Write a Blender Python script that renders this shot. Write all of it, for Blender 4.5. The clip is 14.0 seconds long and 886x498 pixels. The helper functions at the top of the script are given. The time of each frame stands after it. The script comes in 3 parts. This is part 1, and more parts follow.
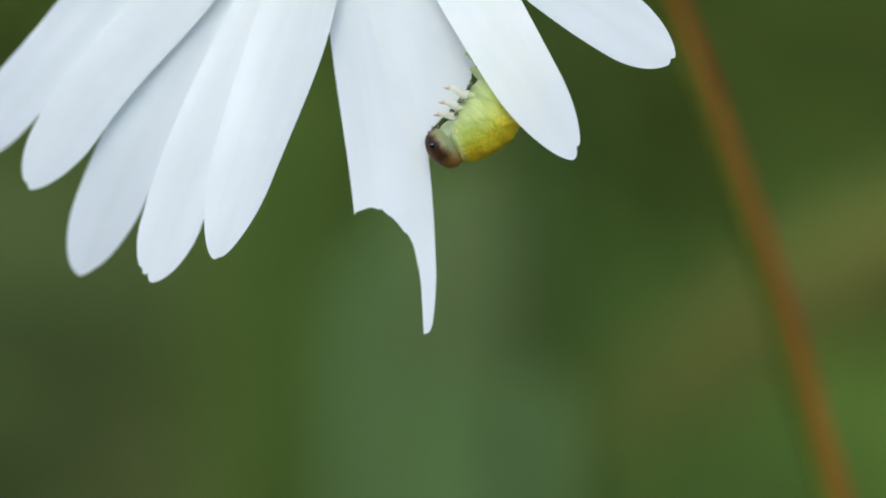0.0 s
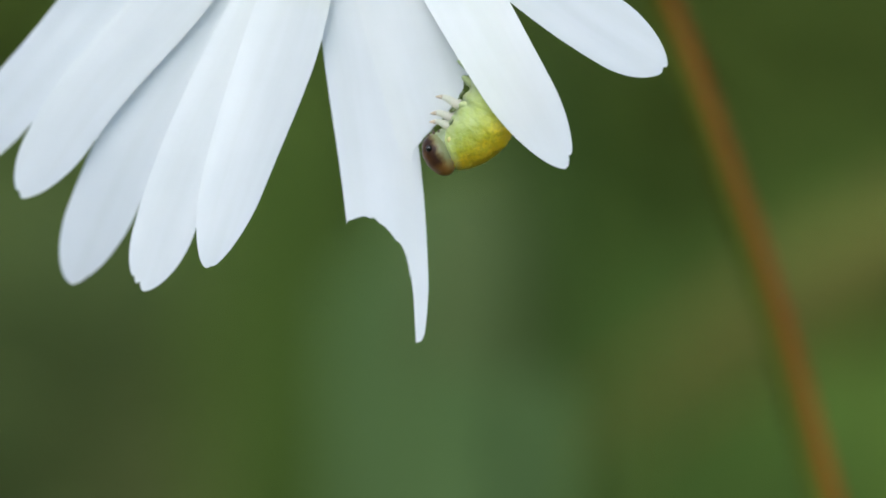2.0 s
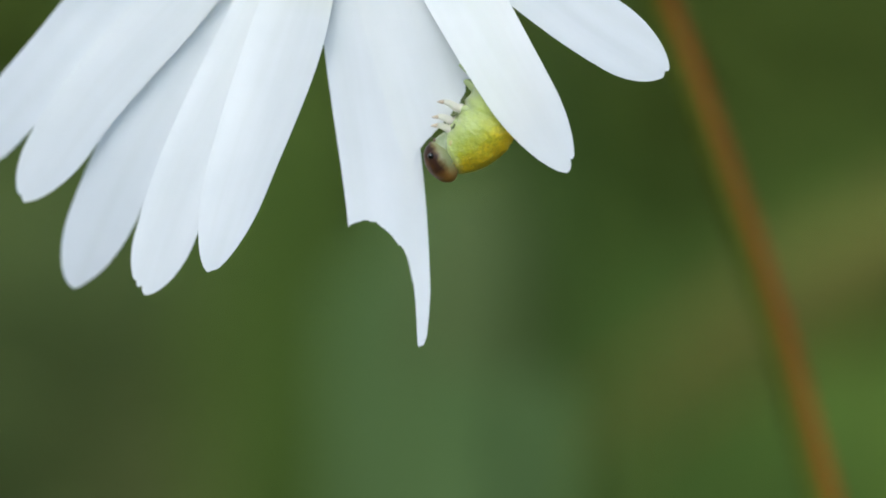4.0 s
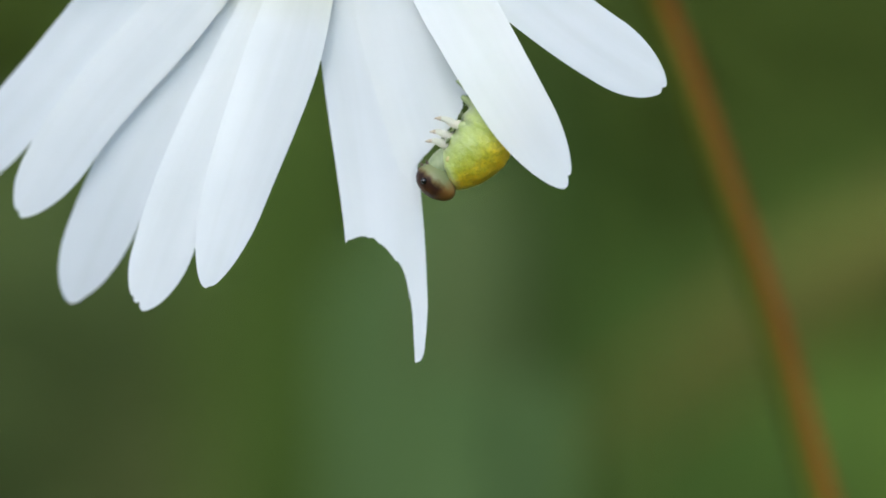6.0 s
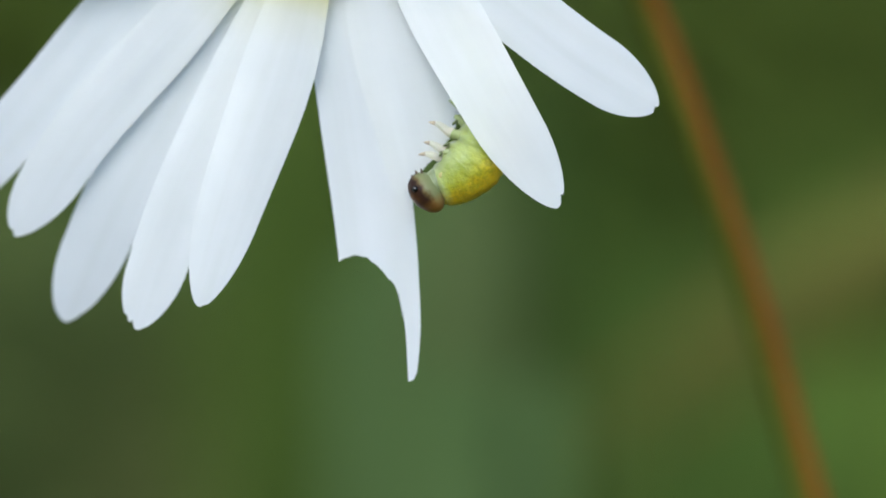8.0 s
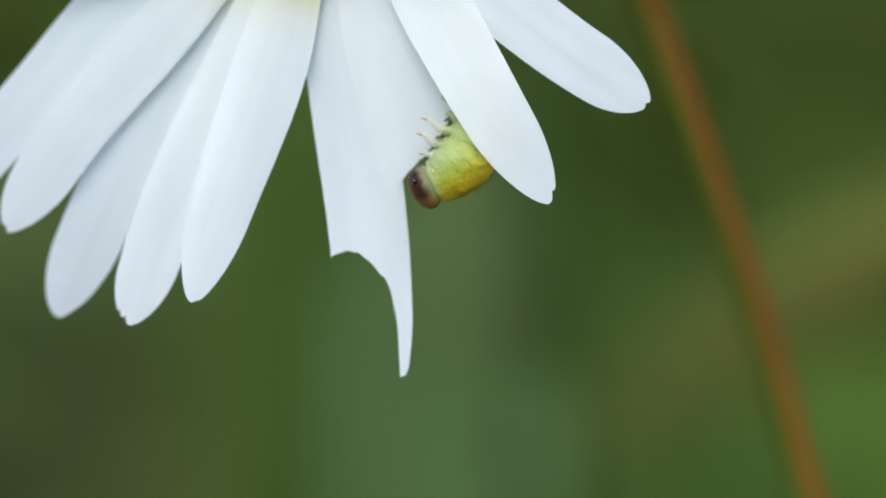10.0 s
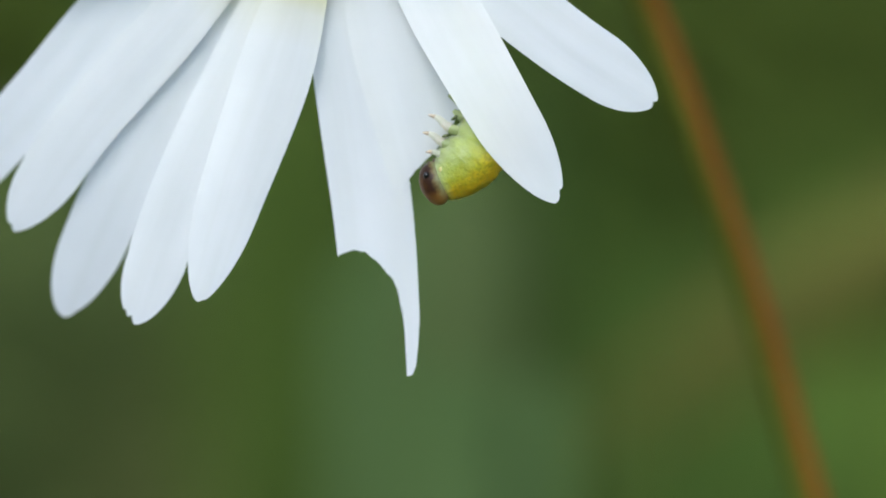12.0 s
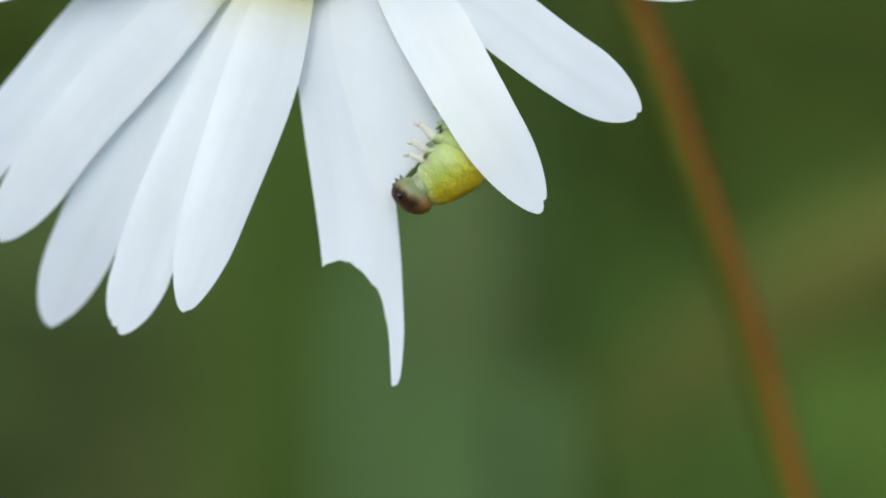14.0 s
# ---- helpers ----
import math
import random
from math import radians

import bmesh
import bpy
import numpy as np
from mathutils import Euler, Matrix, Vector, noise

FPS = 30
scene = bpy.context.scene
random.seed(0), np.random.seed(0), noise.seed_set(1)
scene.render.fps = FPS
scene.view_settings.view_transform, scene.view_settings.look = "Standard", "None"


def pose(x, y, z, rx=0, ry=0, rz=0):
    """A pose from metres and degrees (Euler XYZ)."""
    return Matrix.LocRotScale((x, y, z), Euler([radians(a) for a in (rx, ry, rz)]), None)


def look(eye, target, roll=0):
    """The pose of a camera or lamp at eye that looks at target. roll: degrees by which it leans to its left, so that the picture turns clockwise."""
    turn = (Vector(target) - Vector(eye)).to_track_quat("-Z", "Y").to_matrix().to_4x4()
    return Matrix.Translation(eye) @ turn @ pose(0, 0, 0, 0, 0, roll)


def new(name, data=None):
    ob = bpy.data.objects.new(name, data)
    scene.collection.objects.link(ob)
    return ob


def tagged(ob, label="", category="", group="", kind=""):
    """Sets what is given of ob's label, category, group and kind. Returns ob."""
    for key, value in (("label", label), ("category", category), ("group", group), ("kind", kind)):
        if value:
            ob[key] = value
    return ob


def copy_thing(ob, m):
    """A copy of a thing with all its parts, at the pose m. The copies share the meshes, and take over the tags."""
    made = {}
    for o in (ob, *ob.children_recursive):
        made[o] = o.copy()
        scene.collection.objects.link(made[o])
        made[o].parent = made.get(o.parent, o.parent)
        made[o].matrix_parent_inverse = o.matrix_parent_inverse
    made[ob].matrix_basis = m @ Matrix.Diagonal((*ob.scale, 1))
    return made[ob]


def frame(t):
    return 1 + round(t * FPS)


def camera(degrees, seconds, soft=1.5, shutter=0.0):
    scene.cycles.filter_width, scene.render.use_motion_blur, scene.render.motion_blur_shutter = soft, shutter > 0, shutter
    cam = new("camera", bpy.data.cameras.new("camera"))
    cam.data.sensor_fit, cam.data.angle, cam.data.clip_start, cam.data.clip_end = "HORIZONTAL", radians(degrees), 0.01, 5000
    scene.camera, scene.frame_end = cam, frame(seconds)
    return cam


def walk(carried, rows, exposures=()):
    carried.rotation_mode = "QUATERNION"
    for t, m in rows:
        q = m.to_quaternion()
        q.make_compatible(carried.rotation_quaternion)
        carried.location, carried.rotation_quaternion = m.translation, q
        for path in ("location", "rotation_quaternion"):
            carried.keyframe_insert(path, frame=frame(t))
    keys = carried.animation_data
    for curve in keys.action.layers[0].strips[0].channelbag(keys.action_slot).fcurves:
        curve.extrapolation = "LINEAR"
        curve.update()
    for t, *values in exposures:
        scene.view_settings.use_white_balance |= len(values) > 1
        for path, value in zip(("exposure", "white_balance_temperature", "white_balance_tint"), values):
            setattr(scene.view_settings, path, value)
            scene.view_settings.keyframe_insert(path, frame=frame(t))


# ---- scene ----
CAM_HEIGHT = 0.45          # the lens is level, knee high
REACH = 0.2752             # lens to the flower's plane
MM = 0.001

cam = camera(13, 14.0, soft=1.8)
cam.data.dof.use_dof = True
cam.data.dof.focus_distance = REACH - 0.0025
cam.data.dof.aperture_fstop = 12.0
EYE = look((0, -REACH, CAM_HEIGHT), (0, 0, CAM_HEIGHT))
walk(cam, [(0.0, EYE), (14.0, EYE)])

# ---- daylight: bright overcast ----
world = bpy.data.worlds.new("overcast_sky")
scene.world = world
world.use_nodes = True
wn = world.node_tree.nodes
sky = wn.new("ShaderNodeTexSky")
sky.sky_type = "NISHITA"
sky.sun_disc = False
sky.sun_elevation = radians(45)
sky.sun_rotation = radians(202)
sky.air_density, sky.dust_density, sky.ozone_density = 1.0, 3.0, 1.0
world.node_tree.links.new(sky.outputs[0], wn["Background"].inputs[0])
wn["Background"].inputs[1].default_value = 0.15
sun_data = bpy.data.lights.new("sun", "SUN")
sun_data.energy, sun_data.angle, sun_data.color = 1.25, radians(40), (0.94, 0.98, 1.0)
sun = new("sun", sun_data)
sun.matrix_world = look((-0.25, -2.0, 0.95), (0, 0, 0))
scene.view_settings.exposure = 0.48
scene.view_settings.use_white_balance = True
scene.view_settings.white_balance_temperature = 5900
scene.view_settings.white_balance_tint = 6.5


# ---- materials ----
def shader(name):
    m = bpy.data.materials.new(name)
    m.use_nodes = True
    return m, m.node_tree.nodes, m.node_tree.links, m.node_tree.nodes["Principled BSDF"]


def ramp(nodes, stops):
    r = nodes.new("ShaderNodeValToRGB")
    while len(r.color_ramp.elements) < len(stops):
        r.color_ramp.elements.new(0.5)
    for e, (p, c) in zip(r.color_ramp.elements, stops):
        e.position, e.color = p, (*c, 1)
    return r


def noise_tex(nodes, links, scale, detail=3.0, coord="Object", stretch=None):
    tc = nodes.new("ShaderNodeTexCoord")
    n = nodes.new("ShaderNodeTexNoise")
    n.inputs["Scale"].default_value, n.inputs["Detail"].default_value = scale, detail
    if stretch:
        mp = nodes.new("ShaderNodeMapping")
        mp.inputs["Scale"].default_value = stretch
        links.new(tc.outputs[coord], mp.inputs[0])
        links.new(mp.outputs[0], n.inputs["Vector"])
    else:
        links.new(tc.outputs[coord], n.inputs["Vector"])
    return n


def bump(nodes, links, height, strength, distance, to):
    b = nodes.new("ShaderNodeBump")
    b.inputs["Strength"].default_value, b.inputs["Distance"].default_value = strength, distance
    links.new(height, b.inputs["Height"])
    links.new(b.outputs[0], to.inputs["Normal"])


def see_through(m, nodes, links, bsdf, colour_out, share, tint=(1, 1, 1)):
    """Mixes a translucent share into a thin plant surface; tint: the colour that light takes on its way through."""
    tr = nodes.new("ShaderNodeBsdfTranslucent")
    mix = nodes.new("ShaderNodeMixShader")
    mix.inputs[0].default_value = share
    through_tint = nodes.new("ShaderNodeMixRGB")
    through_tint.blend_type, through_tint.inputs[0].default_value, through_tint.inputs[2].default_value = "MULTIPLY", 1.0, (*tint, 1)
    links.new(colour_out, through_tint.inputs[1])
    links.new(through_tint.outputs[0], tr.inputs[0])
    links.new(bsdf.outputs[0], mix.inputs[1])
    links.new(tr.outputs[0], mix.inputs[2])
    links.new(mix.outputs[0], nodes["Material Output"].inputs[0])


def petal_material():
    m, n, l, b = shader("white_petal")
    at = n.new("ShaderNodeAttribute")
    at.attribute_name = "along"
    sep = n.new("ShaderNodeSeparateXYZ")
    l.new(at.outputs["Vector"], sep.inputs[0])
    # yellow-green tint at the claw of the petal, clean white beyond
    r = ramp(n, [(0.0, (0.74, 0.68, 0.22)), (0.08, (0.82, 0.80, 0.55)), (0.15, (0.90, 0.90, 0.85)), (0.24, (0.935, 0.94, 0.94)), (1.0, (0.937, 0.944, 0.952))])
    l.new(sep.outputs["X"], r.inputs[0])
    big = noise_tex(n, l, 220, 4)
    tone = ramp(n, [(0.3, (0.965, 0.97, 0.97)), (0.7, (1, 1, 1))])
    l.new(big.outputs[0], tone.inputs[0])
    mul = n.new("ShaderNodeMixRGB")
    mul.blend_type, mul.inputs[0].default_value = "MULTIPLY", 1.0
    l.new(r.outputs[0], mul.inputs[1])
    l.new(tone.outputs[0], mul.inputs[2])
    # soft grey-cream streaks along the petal
    streak = n.new("ShaderNodeTexNoise")
    smap = n.new("ShaderNodeMapping")
    smap.inputs["Scale"].default_value = (1.6, 2.6, 3.0)
    l.new(at.outputs["Vector"], smap.inputs[0])
    l.new(smap.outputs[0], streak.inputs["Vector"])
    streak.inputs["Scale"].default_value, streak.inputs["Detail"].default_value = 1.0, 2.0
    cream = ramp(n, [(0.34, (0.975, 0.977, 0.968)), (0.6, (1, 1, 1))])
    l.new(streak.outputs[0], cream.inputs[0])
    both = n.new("ShaderNodeMixRGB")
    both.blend_type, both.inputs[0].default_value = "MULTIPLY", 1.0
    l.new(mul.outputs[0], both.inputs[1])
    l.new(cream.outputs[0], both.inputs[2])
    mul = both
    l.new(mul.outputs[0], b.inputs["Base Color"])
    b.inputs["Roughness"].default_value = 0.55
    b.inputs["Specular IOR Level"].default_value = 0.25
    # fine veins that run the length of the petal
    vein = n.new("ShaderNodeTexNoise")
    mp = n.new("ShaderNodeMapping")
    mp.inputs["Scale"].default_value = (3.0, 16.0, 1.0)
    l.new(at.outputs["Vector"], mp.inputs[0])
    l.new(mp.outputs[0], vein.inputs["Vector"])
    vein.inputs["Scale"].default_value, vein.inputs["Detail"].default_value = 1.0, 3.0
    bump(n, l, vein.outputs[0], 0.16, 0.00006, b)
    see_through(m, n, l, b, mul.outputs[0], 0.62, (1.0, 1.0, 0.99))
    return m


def plain_plant(name, low, high, scale, rough=0.55, share=0.0, relief=0.0003, stretch=None):
    m, n, l, b = shader(name)
    t = noise_tex(n, l, scale, 4, stretch=stretch)
    r = ramp(n, [(0.3, low), (0.7, high)])
    l.new(t.outputs[0], r.inputs[0])
    l.new(r.outputs[0], b.inputs["Base Color"])
    b.inputs["Roughness"].default_value = rough
    fine = noise_tex(n, l, scale * 6, 3, stretch=stretch)
    bump(n, l, fine.outputs[0], 0.4, relief, b)
    if share:
        see_through(m, n, l, b, r.outputs[0], share)
    return m


def leaf_material(name, low, high, share=0.25, rough=0.6):
    """Leaves whose tone varies from leaf to leaf."""
    m, n, l, b = shader(name)
    g = n.new("ShaderNodeNewGeometry")
    r = ramp(n, [(0.0, low), (1.0, high)])
    l.new(g.outputs["Random Per Island"], r.inputs[0])
    t = noise_tex(n, l, 40, 3)
    tone = ramp(n, [(0.25, (0.75, 0.78, 0.7)), (0.75, (1, 1, 1))])
    l.new(t.outputs[0], tone.inputs[0])
    mul = n.new("ShaderNodeMixRGB")
    mul.blend_type, mul.inputs[0].default_value = "MULTIPLY", 1.0
    l.new(r.outputs[0], mul.inputs[1])
    l.new(tone.outputs[0], mul.inputs[2])
    l.new(mul.outputs[0], b.inputs["Base Color"])
    b.inputs["Roughness"].default_value = rough
    b.inputs["Specular IOR Level"].default_value = 0.04
    bump(n, l, t.outputs[0], 0.3, 0.001, b)
    see_through(m, n, l, b, mul.outputs[0], share)
    return m


def larva_material():
    """Pale green towards the belly and the front, fresh green on the flank, yellow along the back, with a dark stipple."""
    m, n, l, b = shader("larva_skin")
    at = n.new("ShaderNodeAttribute")
    at.attribute_name = "dorsal"
    sep = n.new("ShaderNodeSeparateXYZ")
    l.new(at.outputs["Vector"], sep.inputs[0])
    where = n.new("ShaderNodeAttribute")
    where.attribute_name = "place"

    def grain(scale, detail):
        g = n.new("ShaderNodeTexNoise")
        g.inputs["Scale"].default_value, g.inputs["Detail"].default_value = scale, detail
        l.new(where.outputs["Vector"], g.inputs["Vector"])
        return g.outputs[0]

    add = n.new("ShaderNodeMath")
    add.operation = "MULTIPLY_ADD"
    add.inputs[1].default_value, add.inputs[2].default_value = 0.36, -0.18
    l.new(grain(1.3, 4), add.inputs[0])
    tot = n.new("ShaderNodeMath")
    l.new(add.outputs[0], tot.inputs[0])
    l.new(sep.outputs["X"], tot.inputs[1])
    r = ramp(n, [(0.0, (0.35, 0.40, 0.20)), (0.22, (0.33, 0.395, 0.125)), (0.42, (0.29, 0.35, 0.050)),
                 (0.62, (0.37, 0.385, 0.026)), (0.76, (0.55, 0.45, 0.015)), (0.92, (0.78, 0.53, 0.010))])
    l.new(tot.outputs[0], r.inputs[0])
    # dark green stipple where green turns to yellow
    zone = ramp(n, [(0.42, (0, 0, 0)), (0.66, (1, 1, 1)), (0.80, (1, 1, 1)), (0.95, (0, 0, 0))])
    l.new(sep.outputs["X"], zone.inputs[0])
    dots = ramp(n, [(0.40, (1, 1, 1)), (0.52, (0, 0, 0))])
    l.new(grain(4.5, 4), dots.inputs[0])
    where_dark = n.new("ShaderNodeMath")
    where_dark.operation = "MULTIPLY"
    l.new(zone.outputs[0], where_dark.inputs[0])
    l.new(dots.outputs[0], where_dark.inputs[1])
    half = n.new("ShaderNodeMath")
    half.operation = "MULTIPLY"
    half.inputs[1].default_value = 0.38
    l.new(where_dark.outputs[0], half.inputs[0])
    mul = n.new("ShaderNodeMixRGB")
    mul.inputs[2].default_value = (0.17, 0.20, 0.02, 1)
    l.new(half.outputs[0], mul.inputs[0])
    l.new(r.outputs[0], mul.inputs[1])
    # the shield behind the head is paler
    collar = n.new("ShaderNodeMixRGB")
    collar.inputs[2].default_value = (0.45, 0.52, 0.22, 1)
    l.new(sep.outputs["Y"], collar.inputs[0])
    l.new(mul.outputs[0], collar.inputs[1])
    l.new(collar.outputs[0], b.inputs["Base Color"])
    b.inputs["Roughness"].default_value = 0.45
    b.inputs["Subsurface Weight"].default_value = 0.6
    b.inputs["Subsurface Radius"].default_value = (0.0006, 0.0006, 0.0002)
    b.inputs["Subsurface Scale"].default_value = 1.0
    bump(n, l, grain(5.0, 3), 0.5, 0.00013, b)
    return m


def head_material():
    m, n, l, b = shader("larva_head_capsule")
    at = n.new("ShaderNodeAttribute")
    at.attribute_name = "dorsal"
    sep = n.new("ShaderNodeSeparateXYZ")
    l.new(at.outputs["Vector"], sep.inputs[0])
    wob = noise_tex(n, l, 2000, 5)
    add = n.new("ShaderNodeMath")
    add.operation = "MULTIPLY_ADD"
    add.inputs[1].default_value, add.inputs[2].default_value = 0.34, -0.17
    l.new(wob.outputs[0], add.inputs[0])
    tot = n.new("ShaderNodeMath")
    l.new(add.outputs[0], tot.inputs[0])
    l.new(sep.outputs["X"], tot.inputs[1])
    r = ramp(n, [(0.0, (0.15, 0.19, 0.09)), (0.40, (0.165, 0.175, 0.078)), (0.51, (0.105, 0.075, 0.028)), (0.62, (0.026, 0.012, 0.008)),
                 (0.80, (0.036, 0.016, 0.008)), (0.97, (0.10, 0.048, 0.016))])
    l.new(tot.outputs[0], r.inputs[0])
    # lighter, orange-brown jaw end
    jaw = ramp(n, [(0.64, (0, 0, 0)), (0.95, (0.8, 0.8, 0.8))])
    l.new(sep.outputs["Y"], jaw.inputs[0])
    mix = n.new("ShaderNodeMixRGB")
    mix.inputs[2].default_value = (0.31, 0.145, 0.030, 1)
    l.new(jaw.outputs[0], mix.inputs[0])
    l.new(r.outputs[0], mix.inputs[1])
    l.new(mix.outputs[0], b.inputs["Base Color"])
    b.inputs["Specular IOR Level"].default_value = 0.14
    b.inputs["Roughness"].default_value = 0.36
    b.inputs["Coat Weight"].default_value = 0.05
    fine = noise_tex(n, l, 6000, 2)
    bump(n, l, fine.outputs[0], 0.25, 0.00006, b)
    return m


def stalk_material():
    """Green on its shaded side, flushed red-brown on the other."""
    m, n, l, b = shader("reddish_stalk")
    at = n.new("ShaderNodeAttribute")
    at.attribute_name = "flush"
    sep = n.new("ShaderNodeSeparateXYZ")
    l.new(at.outputs["Vector"], sep.inputs[0])
    r = ramp(n, [(0.0, (0.085, 0.110, 0.009)), (0.45, (0.095, 0.105, 0.007)), (0.58, (0.18, 0.062, 0.003)), (0.74, (0.215, 0.058, 0.002)), (1.0, (0.20, 0.060, 0.003))])
    l.new(sep.outputs["X"], r.inputs[0])
    t = noise_tex(n, l, 160, 4, stretch=(1, 1, 0.15))
    tone = ramp(n, [(0.3, (0.8, 0.8, 0.8)), (0.7, (1, 1, 1))])
    l.new(t.outputs[0], tone.inputs[0])
    mul = n.new("ShaderNodeMixRGB")
    mul.blend_type, mul.inputs[0].default_value = "MULTIPLY", 1.0
    l.new(r.outputs[0], mul.inputs[1])
    l.new(tone.outputs[0], mul.inputs[2])
    l.new(mul.outputs[0], b.inputs["Base Color"])
    b.inputs["Roughness"].default_value = 0.7
    b.inputs["Specular IOR Level"].default_value = 0.15
    bump(n, l, t.outputs[0], 0.3, 0.0003, b)
    return m


PETAL = petal_material()
DISC = plain_plant("disc_floret", (0.66, 0.54, 0.08), (0.80, 0.66, 0.13), 900, 0.6, relief=0.0002)
CALYX = plain_plant("green_bract", (0.07, 0.12, 0.03), (0.12, 0.18, 0.05), 400, 0.6)
STALK = stalk_material()
SKIN = larva_material()
HEAD = head_material()
NECK = plain_plant("pale_membrane", (0.15, 0.19, 0.09), (0.25, 0.29, 0.15), 1500, 0.4, relief=0.0001)
NECK_PALE = plain_plant("pale_green_skin", (0.40, 0.48, 0.20), (0.52, 0.58, 0.30), 1500, 0.4, share=0.3, relief=0.0001)
LEGS = plain_plant("larva_leg", (0.80, 0.82, 0.70), (0.92, 0.86, 0.80), 1500, 0.4, share=0.7, relief=0.00005)
CLAW = plain_plant("leg_claw", (0.42, 0.33, 0.23), (0.54, 0.44, 0.31), 2500, 0.4, relief=0.00005)
MOUTH = plain_plant("dark_mouthpart", (0.06, 0.04, 0.025), (0.16, 0.11, 0.07), 2500, 0.4, relief=0.00004)
EYE_BLACK = plain_plant("ocellus", (0.004, 0.004, 0.004), (0.008, 0.007, 0.006), 3000, 0.12, relief=0.00001)
GRANULE = plain_plant("yellow_granule", (0.50, 0.40, 0.02), (0.66, 0.48, 0.02), 3000, 0.45, relief=0.00003)
DARK_OLIVE = plain_plant("dark_olive_patch", (0.09, 0.11, 0.04), (0.20, 0.23, 0.10), 2200, 0.5, relief=0.00004)
SPIRACLE = plain_plant("pinkish_spiracle", (0.37, 0.35, 0.11), (0.44, 0.38, 0.14), 3000, 0.5, relief=0.00003)
WART = plain_plant("pale_wart", (0.55, 0.62, 0.25), (0.70, 0.72, 0.35), 3000, 0.4, relief=0.00003)
GROUND = plain_plant("meadow_soil", (0.040, 0.060, 0.014), (0.070, 0.090, 0.022), 2.2, 0.9, relief=0.004)
GRASS = leaf_material("meadow_grass", (0.035, 0.075, 0.012), (0.085, 0.13, 0.03))
SHRUB = leaf_material("shrub_leaf", (0.115, 0.17, 0.032), (0.175, 0.23, 0.05))
SHRUB_DARK = leaf_material("old_shrub_leaf", (0.115, 0.17, 0.038), (0.16, 0.21, 0.05))
SAGE = leaf_material("grey_green_strap_leaf", (0.125, 0.205, 0.066), (0.155, 0.24, 0.085), 0.2)
STRAW = leaf_material("dry_grass_stalk", (0.124, 0.128, 0.030), (0.152, 0.150, 0.036), 0.15)
OLIVE_GRASS = leaf_material("olive_grey_grass", (0.086, 0.121, 0.043), (0.103, 0.141, 0.051), 0.2)
DULL_GRASS = leaf_material("dull_olive_grass", (0.072, 0.088, 0.026), (0.096, 0.112, 0.036), 0.2)
DARK_GRASS = leaf_material("dark_green_grass", (0.036, 0.062, 0.013), (0.048, 0.076, 0.018), 0.2)
GREY_GRASS = leaf_material("grey_green_grass", (0.078, 0.130, 0.043), (0.098, 0.156, 0.054), 0.2)
FRESH = leaf_material("fresh_blade", (0.105, 0.18, 0.028), (0.15, 0.232, 0.042), 0.25)
OLIVE = leaf_material("dull_olive_leaf", (0.12, 0.165, 0.05), (0.175, 0.225, 0.075), 0.25)
DEEP = leaf_material("deep_green_blade", (0.070, 0.114, 0.020), (0.092, 0.142, 0.027), 0.25)
MIDGREEN = leaf_material("mid_green_blade", (0.060, 0.110, 0.021), (0.086, 0.140, 0.030), 0.25)
BARK = plain_plant("shrub_bark", (0.035, 0.035, 0.015), (0.07, 0.06, 0.03), 60, 0.8, relief=0.001)


# ---- building helpers ----
def mesh_of(bm, name, material, smooth=True):
    me = bpy.data.meshes.new(name)
    bm.to_mesh(me)
    bm.free()
    me.materials.append(material)
    if smooth:
        me.polygons.foreach_set("use_smooth", [True] * len(me.polygons))
    return me


def part(name, bm, material, parent, label="", smooth=True):
    ob = new(name, mesh_of(bm, name, material, smooth))
    ob.parent = parent
    return tagged(ob, label)


def empty(name, m):
    ob = new(name)
    ob.empty_display_size = 0.01
    ob.matrix_basis = m
    return ob


def tube(bm, path, radii, sides=12, cap=True):
    """A round tube along a list of points."""
    rings, up = [], Vector((0.3, 1, 0.2)).normalized()
    for i, p in enumerate(path):
        d = (path[min(i + 1, len(path) - 1)] - path[max(i - 1, 0)]).normalized()
        a = d.cross(up).normalized()
        b = d.cross(a)
        rings.append([bm.verts.new(p + radii[i] * (math.cos(k) * a + math.sin(k) * b))
                      for k in (2 * math.pi * j / sides for j in range(sides))])
    for r0, r1 in zip(rings, rings[1:]):
        for j in range(sides):
            bm.faces.new((r0[j], r0[(j + 1) % sides], r1[(j + 1) % sides], r1[j]))
    if cap:
        bm.faces.new(rings[0][::-1])
        bm.faces.new(rings[-1])
    return rings


def glide(points, count):
    """A smooth curve (Catmull-Rom) through control points."""
    pts = [Vector(p) for p in points]
    pts = [2 * pts[0] - pts[1], *pts, 2 * pts[-1] - pts[-2]]
    out, spans = [], len(pts) - 3
    for i in range(count):
        s = i / (count - 1) * spans
        k = min(int(s), spans - 1)
        t, (a, b, c, d) = s - k, pts[k:k + 4]
        out.append(0.5 * (2 * b + (c - a) * t + (2 * a - 5 * b + 4 * c - d) * t * t + (3 * b - a - 3 * c + d) * t ** 3))
    return out


